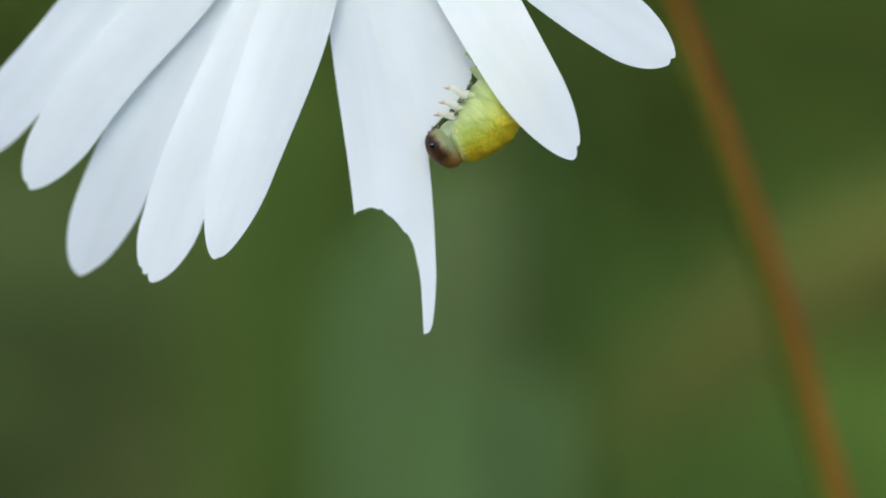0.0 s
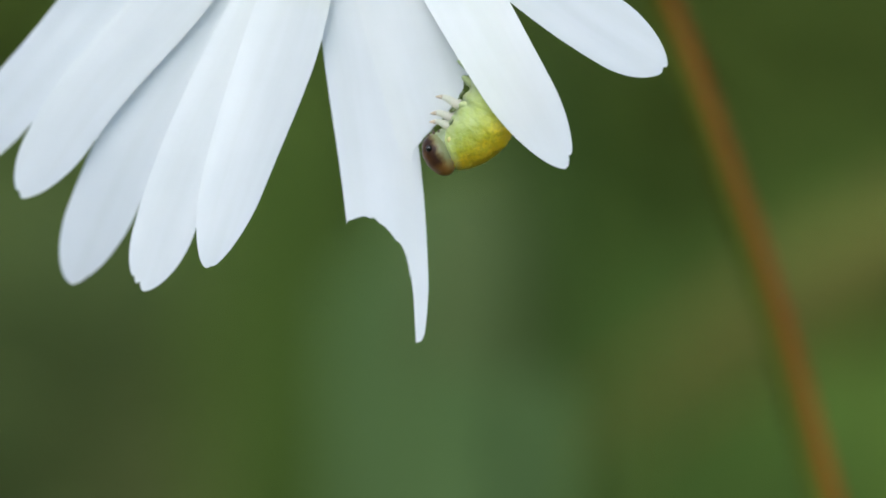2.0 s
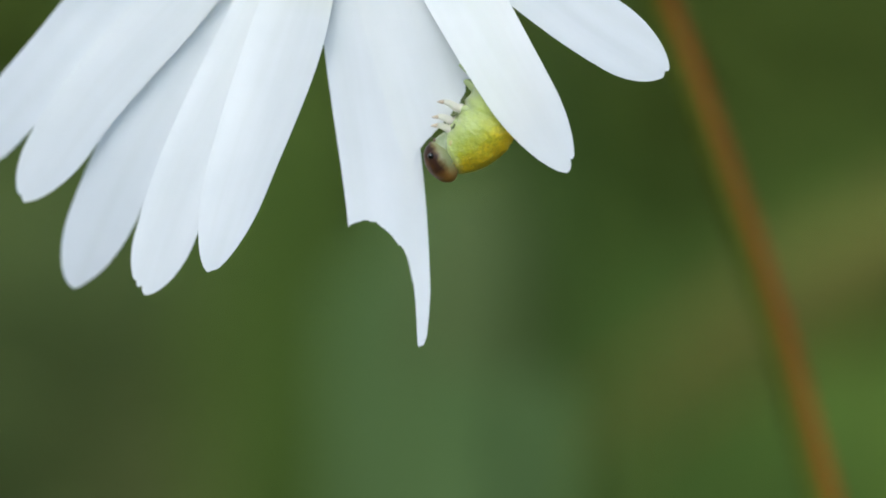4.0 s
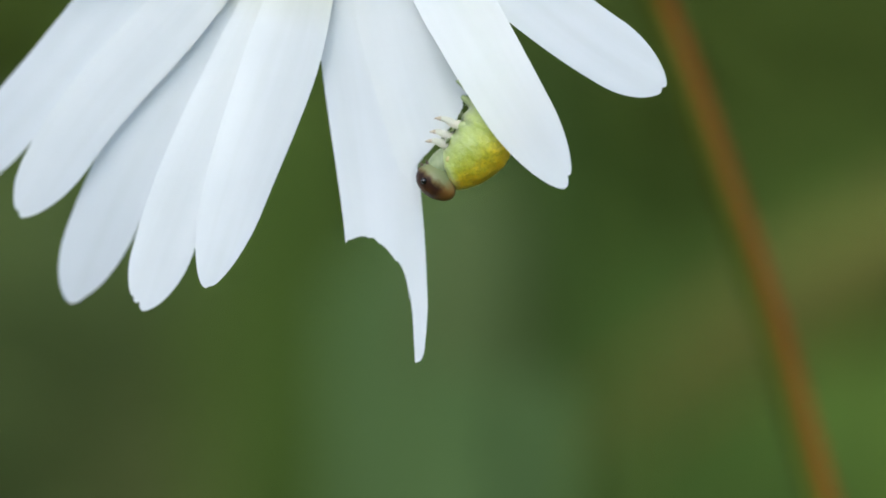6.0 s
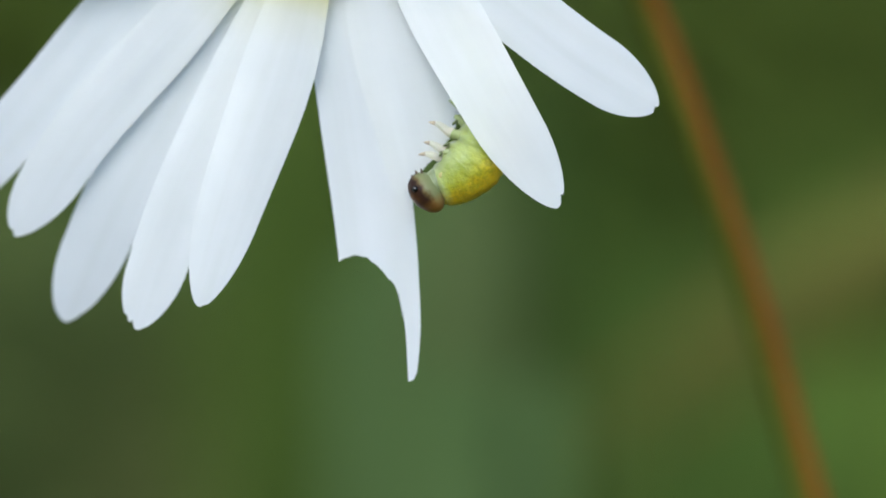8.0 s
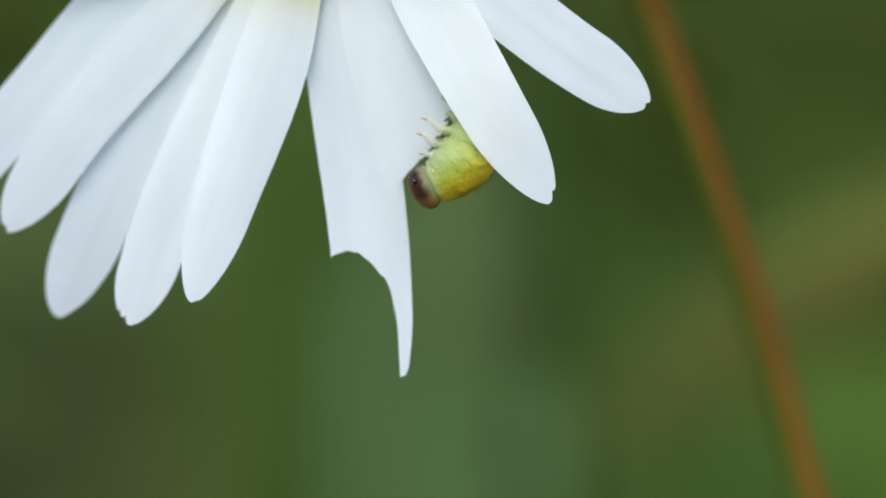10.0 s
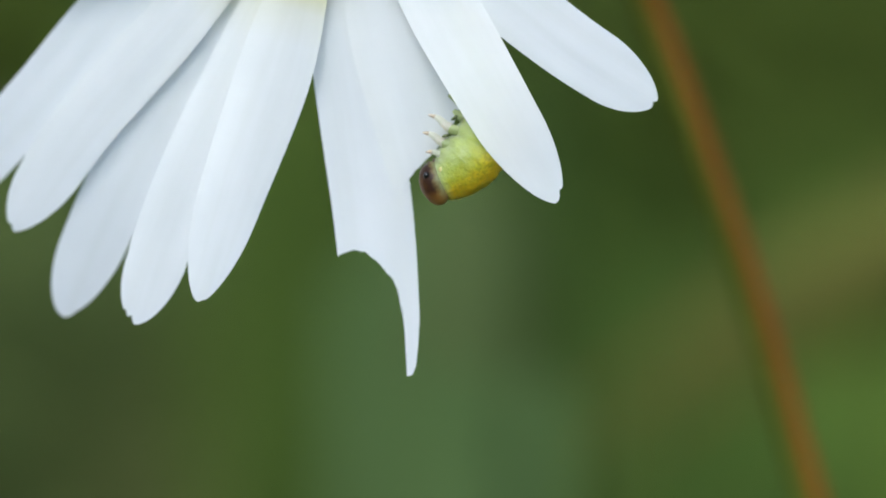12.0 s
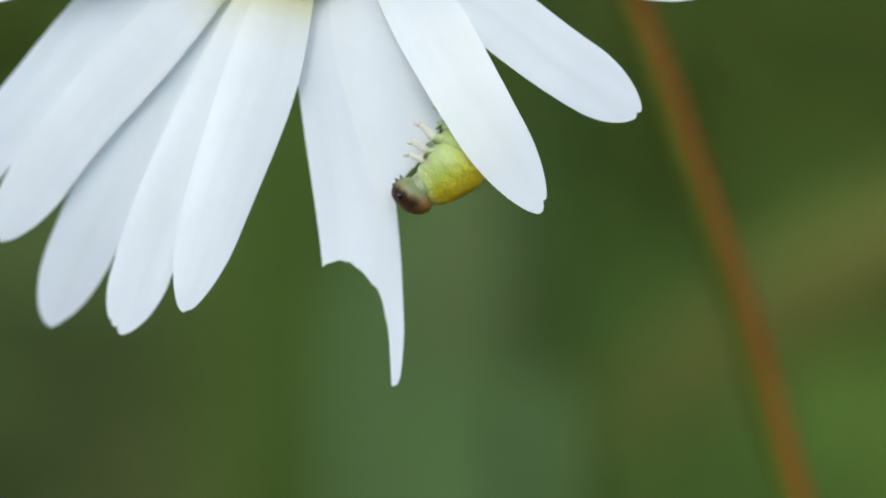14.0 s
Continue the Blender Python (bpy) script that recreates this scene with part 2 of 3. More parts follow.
# ---- the ground and what grows behind ----
def ground_sheet():
    bm = bmesh.new()
    rings = []
    radii = [0.0, 0.6, 1.5, 4, 12, 40, 150, 600, 2500]
    for r in radii[1:]:
        rings.append([bm.verts.new((r * math.cos(a), r * math.sin(a) + 1.0,
                                    0.012 * noise.noise((r * math.cos(a), r * math.sin(a), 0)) * min(r, 3)))
                      for a in (2 * math.pi * j / 64 for j in range(64))])
    c = bm.verts.new((0, 1.0, 0))
    for j in range(64):
        bm.faces.new((c, rings[0][j], rings[0][(j + 1) % 64]))
        for r0, r1 in zip(rings, rings[1:]):
            bm.faces.new((r0[j], r1[j], r1[(j + 1) % 64], r0[(j + 1) % 64]))
    ob = new("ground", mesh_of(bm, "ground", GROUND))
    return tagged(ob, "dark green meadow soil under grass", "ground", kind="structure")


def leaf_fan(verts, faces, base, direction, normal, length, width, bend=0.2):
    """One pointed leaf, folded a little along its midrib, added to the lists."""
    d = direction.normalized()
    side = d.cross(normal)
    side = side.normalized() if side.length > 1e-6 else Vector((1, 0, 0))
    up = side.cross(d)
    k = len(verts)
    rows = ((0.0, 0.06), (0.25, 0.8), (0.55, 1.0), (0.82, 0.6), (1.0, 0.0))
    for u, w in rows:
        mid = base + d * (length * u) - up * (bend * length * u * u)
        off = side * (0.5 * width * w)
        lift = up * (0.12 * width * w)
        verts.extend((mid - off + lift, mid, mid + off + lift))
    for i in range(len(rows) - 1):
        a = k + 3 * i
        faces.append((a, a + 1, a + 4, a + 3))
        faces.append((a + 1, a + 2, a + 5, a + 4))


def raw_mesh(name, verts, faces, material, parent=None):
    me = bpy.data.meshes.new(name)
    me.from_pydata([tuple(v) for v in verts], [], faces)
    me.materials.append(material)
    me.polygons.foreach_set("use_smooth", [True] * len(me.polygons))
    ob = new(name, me)
    ob.parent = parent
    return ob


def meadow(rng):
    """Rough grass around the flower's foot and beyond; nothing reaches the lens' height."""
    verts, faces = [], []
    for _ in range(24000):
        r, a = 4.5 * rng.random() ** 0.8, rng.uniform(0, 2 * math.pi)
        if rng.random() < (r / 4.5) ** 3:
            continue
        x, y = r * math.cos(a), 1.0 + r * math.sin(a)
        if abs(x) < 0.12 and -0.5 < y < 0.05:
            continue
        lean = Vector((rng.gauss(0, 0.35), rng.gauss(0, 0.35), 1))
        leaf_fan(verts, faces, Vector((x, y, -0.01)), lean, Vector((rng.gauss(0, 1), rng.gauss(0, 1), 0.1)),
                 rng.uniform(0.06, 0.19), rng.uniform(0.004, 0.008), 0.3)
    ob = raw_mesh("meadow_grass", verts, faces, GRASS)
    return tagged(ob, "short rough meadow grass covering the ground", "grass", kind="stuff")


def leafy_shrub(x, y, width, height, leaves, rng, material, size=(0.03, 0.06), label="dense dark green leafy shrub behind the daisy"):
    """A dense shrub: a few bent stems and a crown of many leaves with gaps."""
    ob = empty("leafy_shrub", pose(x, y, 0))
    for i in range(7):
        bm = bmesh.new()
        a, h = rng.uniform(0, 6.28), height * rng.uniform(0.6, 0.95)
        r = width * rng.uniform(0.1, 0.4)
        tube(bm, glide([(0.05 * math.cos(a), 0.05 * math.sin(a), -0.02), (r * 0.4 * math.cos(a), r * 0.3 * math.sin(a), h * 0.5),
                        (r * math.cos(a), r * 0.6 * math.sin(a), h)], 8), [0.010 - 0.001 * k for k in range(8)], 7)
        part("stem", bm, BARK, ob)
    verts, faces = [], []
    for _ in range(leaves):
        u, v, w = rng.gauss(0, 0.5), rng.gauss(0, 0.42), rng.uniform(-1, 1)
        p = Vector((u * width * 0.55, v * width * 0.30, height * (0.52 + 0.47 * w)))
        if (p.x / width * 2) ** 2 + (p.y / width * 2) ** 2 + w * w > 1.15 or noise.noise(p * 9 + Vector((x, y, 0))) < -0.55:
            continue
        d = Vector((rng.gauss(0, 1), rng.gauss(-0.3, 0.8), rng.gauss(0.2, 0.6)))
        leaf_fan(verts, faces, p, d, Vector((rng.gauss(0, 0.5), rng.gauss(-0.5, 0.5), 1)),
                 rng.uniform(*size), rng.uniform(*size) * 0.5)
    raw_mesh("crown", verts, faces, material, ob)
    return tagged(ob, label, "shrub", "shrubs behind the daisy")


def strap_plant(name, label, category, x, y, blades, material, rng, wide, tall, spread, lean=0.0, group=""):
    """A tuft of long strap leaves, each a part, that rise from one foot."""
    ob = empty(name, pose(x, y, 0))
    for i in range(blades):
        f = (i + 0.5) / blades * 2 - 1
        h = tall * rng.uniform(0.86, 1.05)
        x0, x1 = f * spread * 0.4, f * spread + lean
        y1 = rng.uniform(-0.03, 0.03)
        line = glide([(x0, 0, -0.01), (x0 * 0.5 + x1 * 0.4, y1, h * 0.5), (x1, y1 * 2, h)], 14)
        verts, faces = [], []
        for k, p in enumerate(line):
            u = k / 13
            w = 0.5 * wide * min(1.0, 0.55 + u * 1.2) * (1 - max(0, (u - 0.7) / 0.3) ** 2) + 0.0006
            verts.extend((p + Vector((-w, 0.12 * w, 0)), p + Vector((0, 0.3 * w, 0)), p + Vector((w, 0.12 * w, 0))))
        for k in range(13):
            a = 3 * k
            faces += [(a, a + 1, a + 4, a + 3), (a + 1, a + 2, a + 5, a + 4)]
        blade = raw_mesh("blade", verts, faces, material, ob)
        md = blade.modifiers.new("thickness", "SOLIDIFY")
        md.thickness = 0.0008
    return tagged(ob, label, category, group)


def grass_blades(name, label, category, y, material, rng, lines, slim=False):
    """A few long grass blades, each a part along its own line, at one distance behind the flower; slim ones widen towards the tip."""
    ob = empty(name, pose(0, y, 0))
    for half, line in lines:
        path = glide(line, 28)
        verts, faces = [], []
        for k, p in enumerate(path):
            u = k / 27
            w = half * rng.uniform(0.96, 1.04) * min(1.0, (max(0.12, (u - 0.46) / 0.17) if slim else 0.5 + 2 * u)) * (1 - 0.9 * max(0, (u - 0.88) / 0.12) ** 2)
            d = (path[min(k + 1, 27)] - path[max(k - 1, 0)]).normalized()
            side = Vector((-d.z, 0, d.x)).normalized()
            verts.extend((p - side * w, p + Vector((0, 0.25 * w, 0)), p + side * w))
        for k in range(27):
            a = 3 * k
            faces += [(a, a + 1, a + 4, a + 3), (a + 1, a + 2, a + 5, a + 4)]
        blade = raw_mesh("blade", verts, faces, material, ob)
        blade.modifiers.new("thickness", "SOLIDIFY").thickness = 0.0005
    return tagged(ob, label, category)


# ---- the daisy ----
HOME = (-0.00776, 0.0, CAM_HEIGHT + 0.02404)   # middle of the daisy's disc at rest
# places on the flower are in millimetres from the middle of its disc:
# x to the right, z up, f towards the lens
def spot(x, z, f=0.0):
    return Vector((x * MM, -f * MM, z * MM))


def tip_shape(v, roundness, dents, right=0.0, left=0.0):
    """Where a petal ends across its width; right and left: how far each side slants back from the tip."""
    end = 1 - roundness * (1 - math.sqrt(max(0.0, 1 - v * v))) - right * max(0.0, v) - left * max(0.0, -v)
    for at, deep, wide in dents:
        end -= deep * max(0.0, 1 - abs(v - at) / wide)
    return end


def petal(parent, line, half, edge, label="", cup=0.03, belly=0.5, claw=0.62, taper=0.10, groove=0.016, columns=None, rows=44):
    """A ray petal along a line of places; half: half its greatest width in mm; edge(v): where it ends, v from -1 to 1 across it."""
    columns = columns or [math.sin(math.pi * (j / 36 - 0.5)) for j in range(37)]
    path = glide([spot(*p) for p in line], 61)
    ends = [edge(v) for v in columns]
    bm = bmesh.new()
    along = bm.verts.layers.float_vector.new("along")
    grid = []
    for i in range(rows + 1):
        row = []
        for v, end in zip(columns, ends):
            u = end * (1 - (1 - i / rows) ** 1.15)
            k = min(int(u * 60), 59)
            p = path[k].lerp(path[k + 1], u * 60 - k)
            d = (path[min(k + 2, 60)] - path[max(k - 1, 0)]).normalized()
            side = Vector((d.z, 0, -d.x)).normalized() * -1
            toward = side.cross(d).normalized()
            if toward.y > 0:
                toward = -toward
            s = min(u / belly, 1.0)
            w = half * MM * (claw + (1 - claw) * math.sin(s * math.pi / 2) - taper * max(0.0, (u - belly) / (1 - belly)) ** 1.6)
            h = -cup * w * v * v + groove * MM * math.cos(v * 8.0) * min(1.0, u * 4) * (1 - 0.6 * u)
            h += 0.06 * MM * noise.noise((u * 5 + line[0][0], v * 1.5, line[-1][0]))
            x = bm.verts.new(p + side * (w * v) + toward * h)
            x[along] = (u, v, line[-1][0])
            row.append(x)
        grid.append(row)
    for i in range(rows):
        for j in range(len(columns) - 1):
            bm.faces.new((grid[i][j], grid[i][j + 1], grid[i + 1][j + 1], grid[i + 1][j]))
    bmesh.ops.recalc_face_normals(bm, faces=bm.faces)
    ob = part("petal", bm, PETAL, parent, label)
    md = ob.modifiers.new("thickness", "SOLIDIFY")
    md.thickness, md.offset, md.use_rim = 0.05 * MM, 0, False
    return ob


def curve_edge(knots, scallop=0.0):
    xs, ys = [k[0] for k in knots], [k[1] for k in knots]
    return lambda v: float(np.interp(v, xs, ys)) + scallop * (6.0 if 0.45 < v < 0.59 else 0.35) * (0.7 * noise.noise((v * 9, 3.1, 0)) + 1.1 * noise.noise((v * 70, 1.7, 0)))


def disc(parent):
    """The domed yellow middle: small florets in a spiral on a green base."""
    bm = bmesh.new()
    bmesh.ops.create_uvsphere(bm, u_segments=32, v_segments=16, radius=4.2 * MM)
    for v in bm.verts:
        v.co.z *= 0.45
        v.co = Vector((v.co.x, -v.co.z, v.co.y)) + spot(-0.6, -0.3, -0.8)
    part("receptacle", bm, DISC, parent, "domed yellow base under the florets")
    bm = bmesh.new()
    for i in range(1, 420):
        r = 4.95 * math.sqrt(i / 420)
        a = i * 2.39996
        f = 1.5 * math.sqrt(max(0.0, 1 - (r / 5.3) ** 2)) - 0.25
        m = Matrix.Translation(spot(r * math.cos(a) - 0.6, r * math.sin(a) - 0.1, f)) @ Matrix.Diagonal((1, 1.6, 1, 1))
        bmesh.ops.create_icosphere(bm, subdivisions=1, radius=0.33 * MM, matrix=m)
    tagged(part("disc_florets", bm, DISC, parent, "packed yellow disc florets"), kind="stuff")


def daisy():
    ob = empty("daisy", pose(*HOME))
    disc(ob)
    # far left, only just in view
    petal(ob, [(-6.0, 0.32, 0), (-13.4, -1.5, 0), (-21.71, -3.25, -1), (-30.27, -5.05, -2)], 2.0,
          lambda v: tip_shape(v, 0.18, []))
    # outermost petal of the lower left
    petal(ob, [(-7.54, -0.40, -1.8), (-13.84, -4.79, -3.0), (-21.12, -13.02, -4.6), (-28.07, -20.22, -7.5)], 2.24,
          lambda v: tip_shape(v, 0.16, []))
    # lower left
    petal(ob, [(-5.70, -2.30, 0), (-11.35, -8.34, -0.8), (-17.80, -15.47, -2.2), (-22.49, -22.49, -4)], 2.3,
          lambda v: tip_shape(v, 0.17, [(-0.22, 0.012, 0.10)], right=0.06), belly=0.45)
    # shaded petal hanging behind its neighbours
    petal(ob, [(-3.72, -1.84, -1.1), (-9.91, -10.92, -1.95), (-15.30, -19.97, -3.6), (-19.13, -28.70, -6.4)], 2.52,
          lambda v: tip_shape(v, 0.18, [(0.35, 0.004, 0.2)], right=0.055), belly=0.35, claw=0.75)
    # lower, with a notched tip
    petal(ob, [(-2.41, -2.46, -0.3), (-6.6, -11.57, -0.7), (-10.67, -20.59, -1.0), (-13.54, -29.14, -1.3)], 2.24,
          lambda v: tip_shape(v, 0.15, [(-0.26, 0.016, 0.12), (-0.5, 0.010, 0.1)], right=0.035))
    # lower, in front
    petal(ob, [(-1.11, -2.74, 0.2), (-3.73, -11.64, 0.8), (-6.58, -19.82, 1.2), (-8.91, -27.5, 1.4)], 2.68,
          lambda v: tip_shape(v, 0.24, [(0.12, 0.006, 0.16)], right=0.02), belly=0.35, taper=0.40)
    # gnawed petal with a thin strip left
    petal(ob, [(0.63, -1.36, -0.5), (1.15, -5.16, -0.6), (2.39, -13.98, -0.6), (3.58, -23.2, -0.3), (4.2, -33.1, 0.6)], 2.92,
          curve_edge([(-1, 0.7727), (-0.94, 0.7682), (-0.6, 0.7615), (-0.3, 0.7675), (-0.02, 0.7865), (0.1, 0.797), (0.2, 0.809), (0.28, 0.8135), (0.36, 0.8205), (0.43, 0.834), (0.50, 0.856), (0.56, 0.885), (0.602, 0.915), (0.618, 0.9475), (0.605, 0.9888), (0.62, 0.994), (0.76, 0.991), (0.86, 0.9775), (0.94, 0.94), (1, 0.895)], 0.0035), 'eaten petal ending in a thin strip', columns=[-1 + 2 * j / 220 for j in range(221)], belly=0.475, claw=0.45, rows=60)
    # half-eaten petal over it
    petal(ob, [(3.12, -1.39, -0.1), (4.56, -4.59, -0.16), (6.24, -10.59, -0.3), (8.36, -17.99, -0.38), (10.48, -25.4, -0.45)], 4.0,
          curve_edge([(-1, 0.85), (-0.9, 0.80), (-0.8, 0.768), (-0.7, 0.754), (-0.6, 0.748), (-0.5, 0.738), (-0.4, 0.731), (-0.2, 0.717), (0.0, 0.702),
                      (0.3, 0.674), (0.6, 0.630), (0.85, 0.592), (1, 0.576)], 0.003), 'eaten petal under the larva', columns=[-1 + 2 * j / 60 for j in range(61)], belly=0.475, claw=0.45, cup=0.03)
    # petal that lies over the larva
    petal(ob, [(5.01, -1.26, 0.5), (8.28, -6.74, 1.5), (11.98, -13.36, 3.8), (16.2, -20.55, 4.3)], 2.6,
          lambda v: tip_shape(v, 0.23, [(0.34, 0.014, 0.12)], left=0.05), belly=0.4, taper=0.22)
    # right
    petal(ob, [(5.44, -0.6, 0.5), (11.5, -4.98, 1.5), (17.69, -9.7, 2), (23.48, -13.36, 2)], 2.44,
          lambda v: tip_shape(v, 0.2, [(-0.10, 0.014, 0.13)], right=0.055), belly=0.45)
    # upper right
    petal(ob, [(6.08, 0.8, 0), (14.0, -0.8, 0), (22.0, -2.7, 0), (29.7, -3.65, 0)], 2.32,
          lambda v: tip_shape(v, 0.2, []))
    # rest of the ring
    for deg in (13, 31, 50, 68, 87, 106, 125, 143, 160, 175):
        a = radians(deg + 3 * noise.noise((deg, 0.5, 0)))
        ln = 25.5 + 1.2 * noise.noise((deg, 4.5, 0))
        c, s = math.cos(a), math.sin(a)
        f = -1.0 if deg % 2 else -0.3
        petal(ob, [(5.4 * c, 5.4 * s, f), (15 * c, 15 * s, f - 0.3), ((5.5 + ln) * c, (5.5 + ln) * s, f - 2.5)], 2.4,
              lambda v: tip_shape(v, 0.16, [(0.25, 0.015, 0.12), (-0.3, 0.01, 0.1)]))
    # green bracts under the head
    for i in range(21):
        a = 2 * math.pi * i / 21
        verts, faces = [], []
        c, s = math.cos(a), math.sin(a)
        leaf_fan(verts, faces, spot(2.0 * c, 2.0 * s, -3.4), spot(c, s, 0.35), Vector((0, 1, 0)), 4.5 * MM, 1.9 * MM, -0.1)
        raw_mesh("bract", verts, faces, CALYX, ob)
    # long reddish stalk, which arches over from behind
    bm = bmesh.new()
    path = glide([spot(-0.07, 0.22, -2.5), spot(0.08, 2.30, -12), spot(3.66, 6.54, -25), spot(14.47, 10.02, -41), spot(21.95, 4.99, -49), spot(25.40, -3.06, -52),
                  spot(28.11, -10.20, -52), spot(30.63, -17.33, -52), spot(33.10, -24.47, -52), spot(35.65, -32.55, -52), spot(37.95, -40.63, -52), spot(40.82, -51.10, -52),
                  spot(45.29, -69.64, -52), spot(53.86, -107.70, -52), spot(68.60, -183.79, -52), spot(87.62, -312.19, -52), spot(97.13, -426.33, -52)], 60)
    tube(bm, path, [(1.24 + 0.36 * i / 59 + 0.05 * noise.noise((i * 0.4, 0, 0))) * MM for i in range(60)], 14)
    lay = bm.verts.layers.float_vector.new("flush")
    for v in bm.verts:
        near = min(path, key=lambda p: (p - v.co).length_squared)
        v[lay] = (0.5 + 0.38 * (v.co.x - near.x) / MM, 0, 0)
    stalk = part("stalk", bm, STALK, ob, "long arching reddish-brown stalk")
    tagged(ob, "white daisy, one petal half eaten, on a long reddish stalk", "flower")
    return ob, stalk


# ---- the larva ----
def larva():
    ob = empty("larva", pose(*HOME))
    line = glide([spot(*p[:3]) for p in LARVA_LINE], 91)
    rad = [float(np.interp(i / 90 * (len(LARVA_LINE) - 1), range(len(LARVA_LINE)), [p[3] for p in LARVA_LINE])) * MM for i in range(91)]

    def slice_at(t):
        """Middle, radius, and the ways to the back and to the side, at a place along the body."""
        q = min(int(t), 89)
        d = (line[min(q + 2, 90)] - line[max(q - 1, 0)]).normalized()
        back = Vector((d.z, 0, -d.x)).normalized()
        back = -back if back.x < 0 else back
        return line[q].lerp(line[q + 1], t - q), float(np.interp(t, range(91), rad)), back, d.cross(back)

    def plump(r, a, t, p, back, out):
        """Radius of the skin: folds, lumps, and lobes along the belly."""
        c, sn = math.cos(a), math.sin(a)
        at = (p + back * (r * c) + out * (r * sn)) / MM
        rr = r * (1 + 0.050 * noise.noise(at * 0.8) + 0.030 * noise.noise(at * 2.1) + 0.014 * noise.noise(at * 5.0))
        rr *= 1 + 0.010 * math.cos(2 * math.pi * t / 9 - math.pi) * (1 + 5 * max(0.0, -c - 0.25))
        return rr * (1 - 0.10 * c * c) if c < 0 else rr

    count, moving, around = 10, [], 64
    for s in range(count):
        bm = bmesh.new()
        lay = bm.verts.layers.float_vector.new("dorsal")
        place = bm.verts.layers.float_vector.new("place")
        rings = []
        i0 = s * 9
        pivot = line[i0].lerp(line[i0 + 9], 0.5)
        for k in range(22):
            t = min(i0 + 9 * k / 18, 90.0)
            p, r, back, out = slice_at(t)
            shrink = 1 - 0.025 * max(0, k - 18)
            if s == 0 and k < 6:
                shrink *= (0.76, 0.87, 0.94, 0.985, 1.01, 1.01)[k]
            ring = []
            for j in range(around):
                a = 2 * math.pi * j / around
                c = math.cos(a)
                rr = plump(r, a, t, p, back, out) * shrink
                at = p + back * (rr * c) + out * (rr * math.sin(a))
                x = bm.verts.new(at - pivot)
                x[lay] = (0.5 + 0.5 * c, max(0.0, 0.85 - k / 14) if s == 0 else 0.0, 0)
                x[place] = at / MM
                ring.append(x)
            rings.append(ring)
        for r0, r1 in zip(rings, rings[1:]):
            for j in range(around):
                bm.faces.new((r0[j], r0[(j + 1) % around], r1[(j + 1) % around], r1[j]))
        bmesh.ops.recalc_face_normals(bm, faces=bm.faces)
        seg = part("segment", bm, SKIN, ob)
        seg.location = pivot
        rng = random.Random(40 + s)
        for name, material, label, number, spread, size in (("granules", GRANULE, "rough yellow granules along the back", 50, 0.85, (0.030, 0.070)),
                                                            ("warts", WART, "tiny pale warts", 9, 1.5, (0.016, 0.034))):
            bm = bmesh.new()
            for _ in range(number):
                a, t = rng.gauss(0, 0.6) * spread, min(i0 + 9 * rng.random(), 90.0)
                p, r, back, out = slice_at(t)
                rr = plump(r, a, t, p, back, out) * 0.995
                spot_at = p + back * (rr * math.cos(a)) + out * (rr * math.sin(a)) - pivot
                bmesh.ops.create_icosphere(bm, subdivisions=1, radius=rng.uniform(*size) * MM, matrix=Matrix.Translation(spot_at))
            tagged(part(name, bm, material, seg, label), kind="stuff")
        if s == 0:
            bm = bmesh.new()
            p, r, back, out = slice_at(4.5)
            a = -2.0 if out.y > 0 else 2.0
            rr = plump(r, a, 4.5, p, back, out)
            bmesh.ops.create_uvsphere(bm, u_segments=12, v_segments=8, radius=0.17 * MM)
            bmesh.ops.scale(bm, vec=(1.0, 0.35, 1.2), verts=bm.verts)
            bmesh.ops.translate(bm, vec=p + back * (rr * math.cos(a)) + out * (rr * math.sin(a)) - pivot, verts=bm.verts)
            part("spiracle", bm, SPIRACLE, seg, "small pinkish breathing pore")
        moving.append(seg)
    return ob, moving


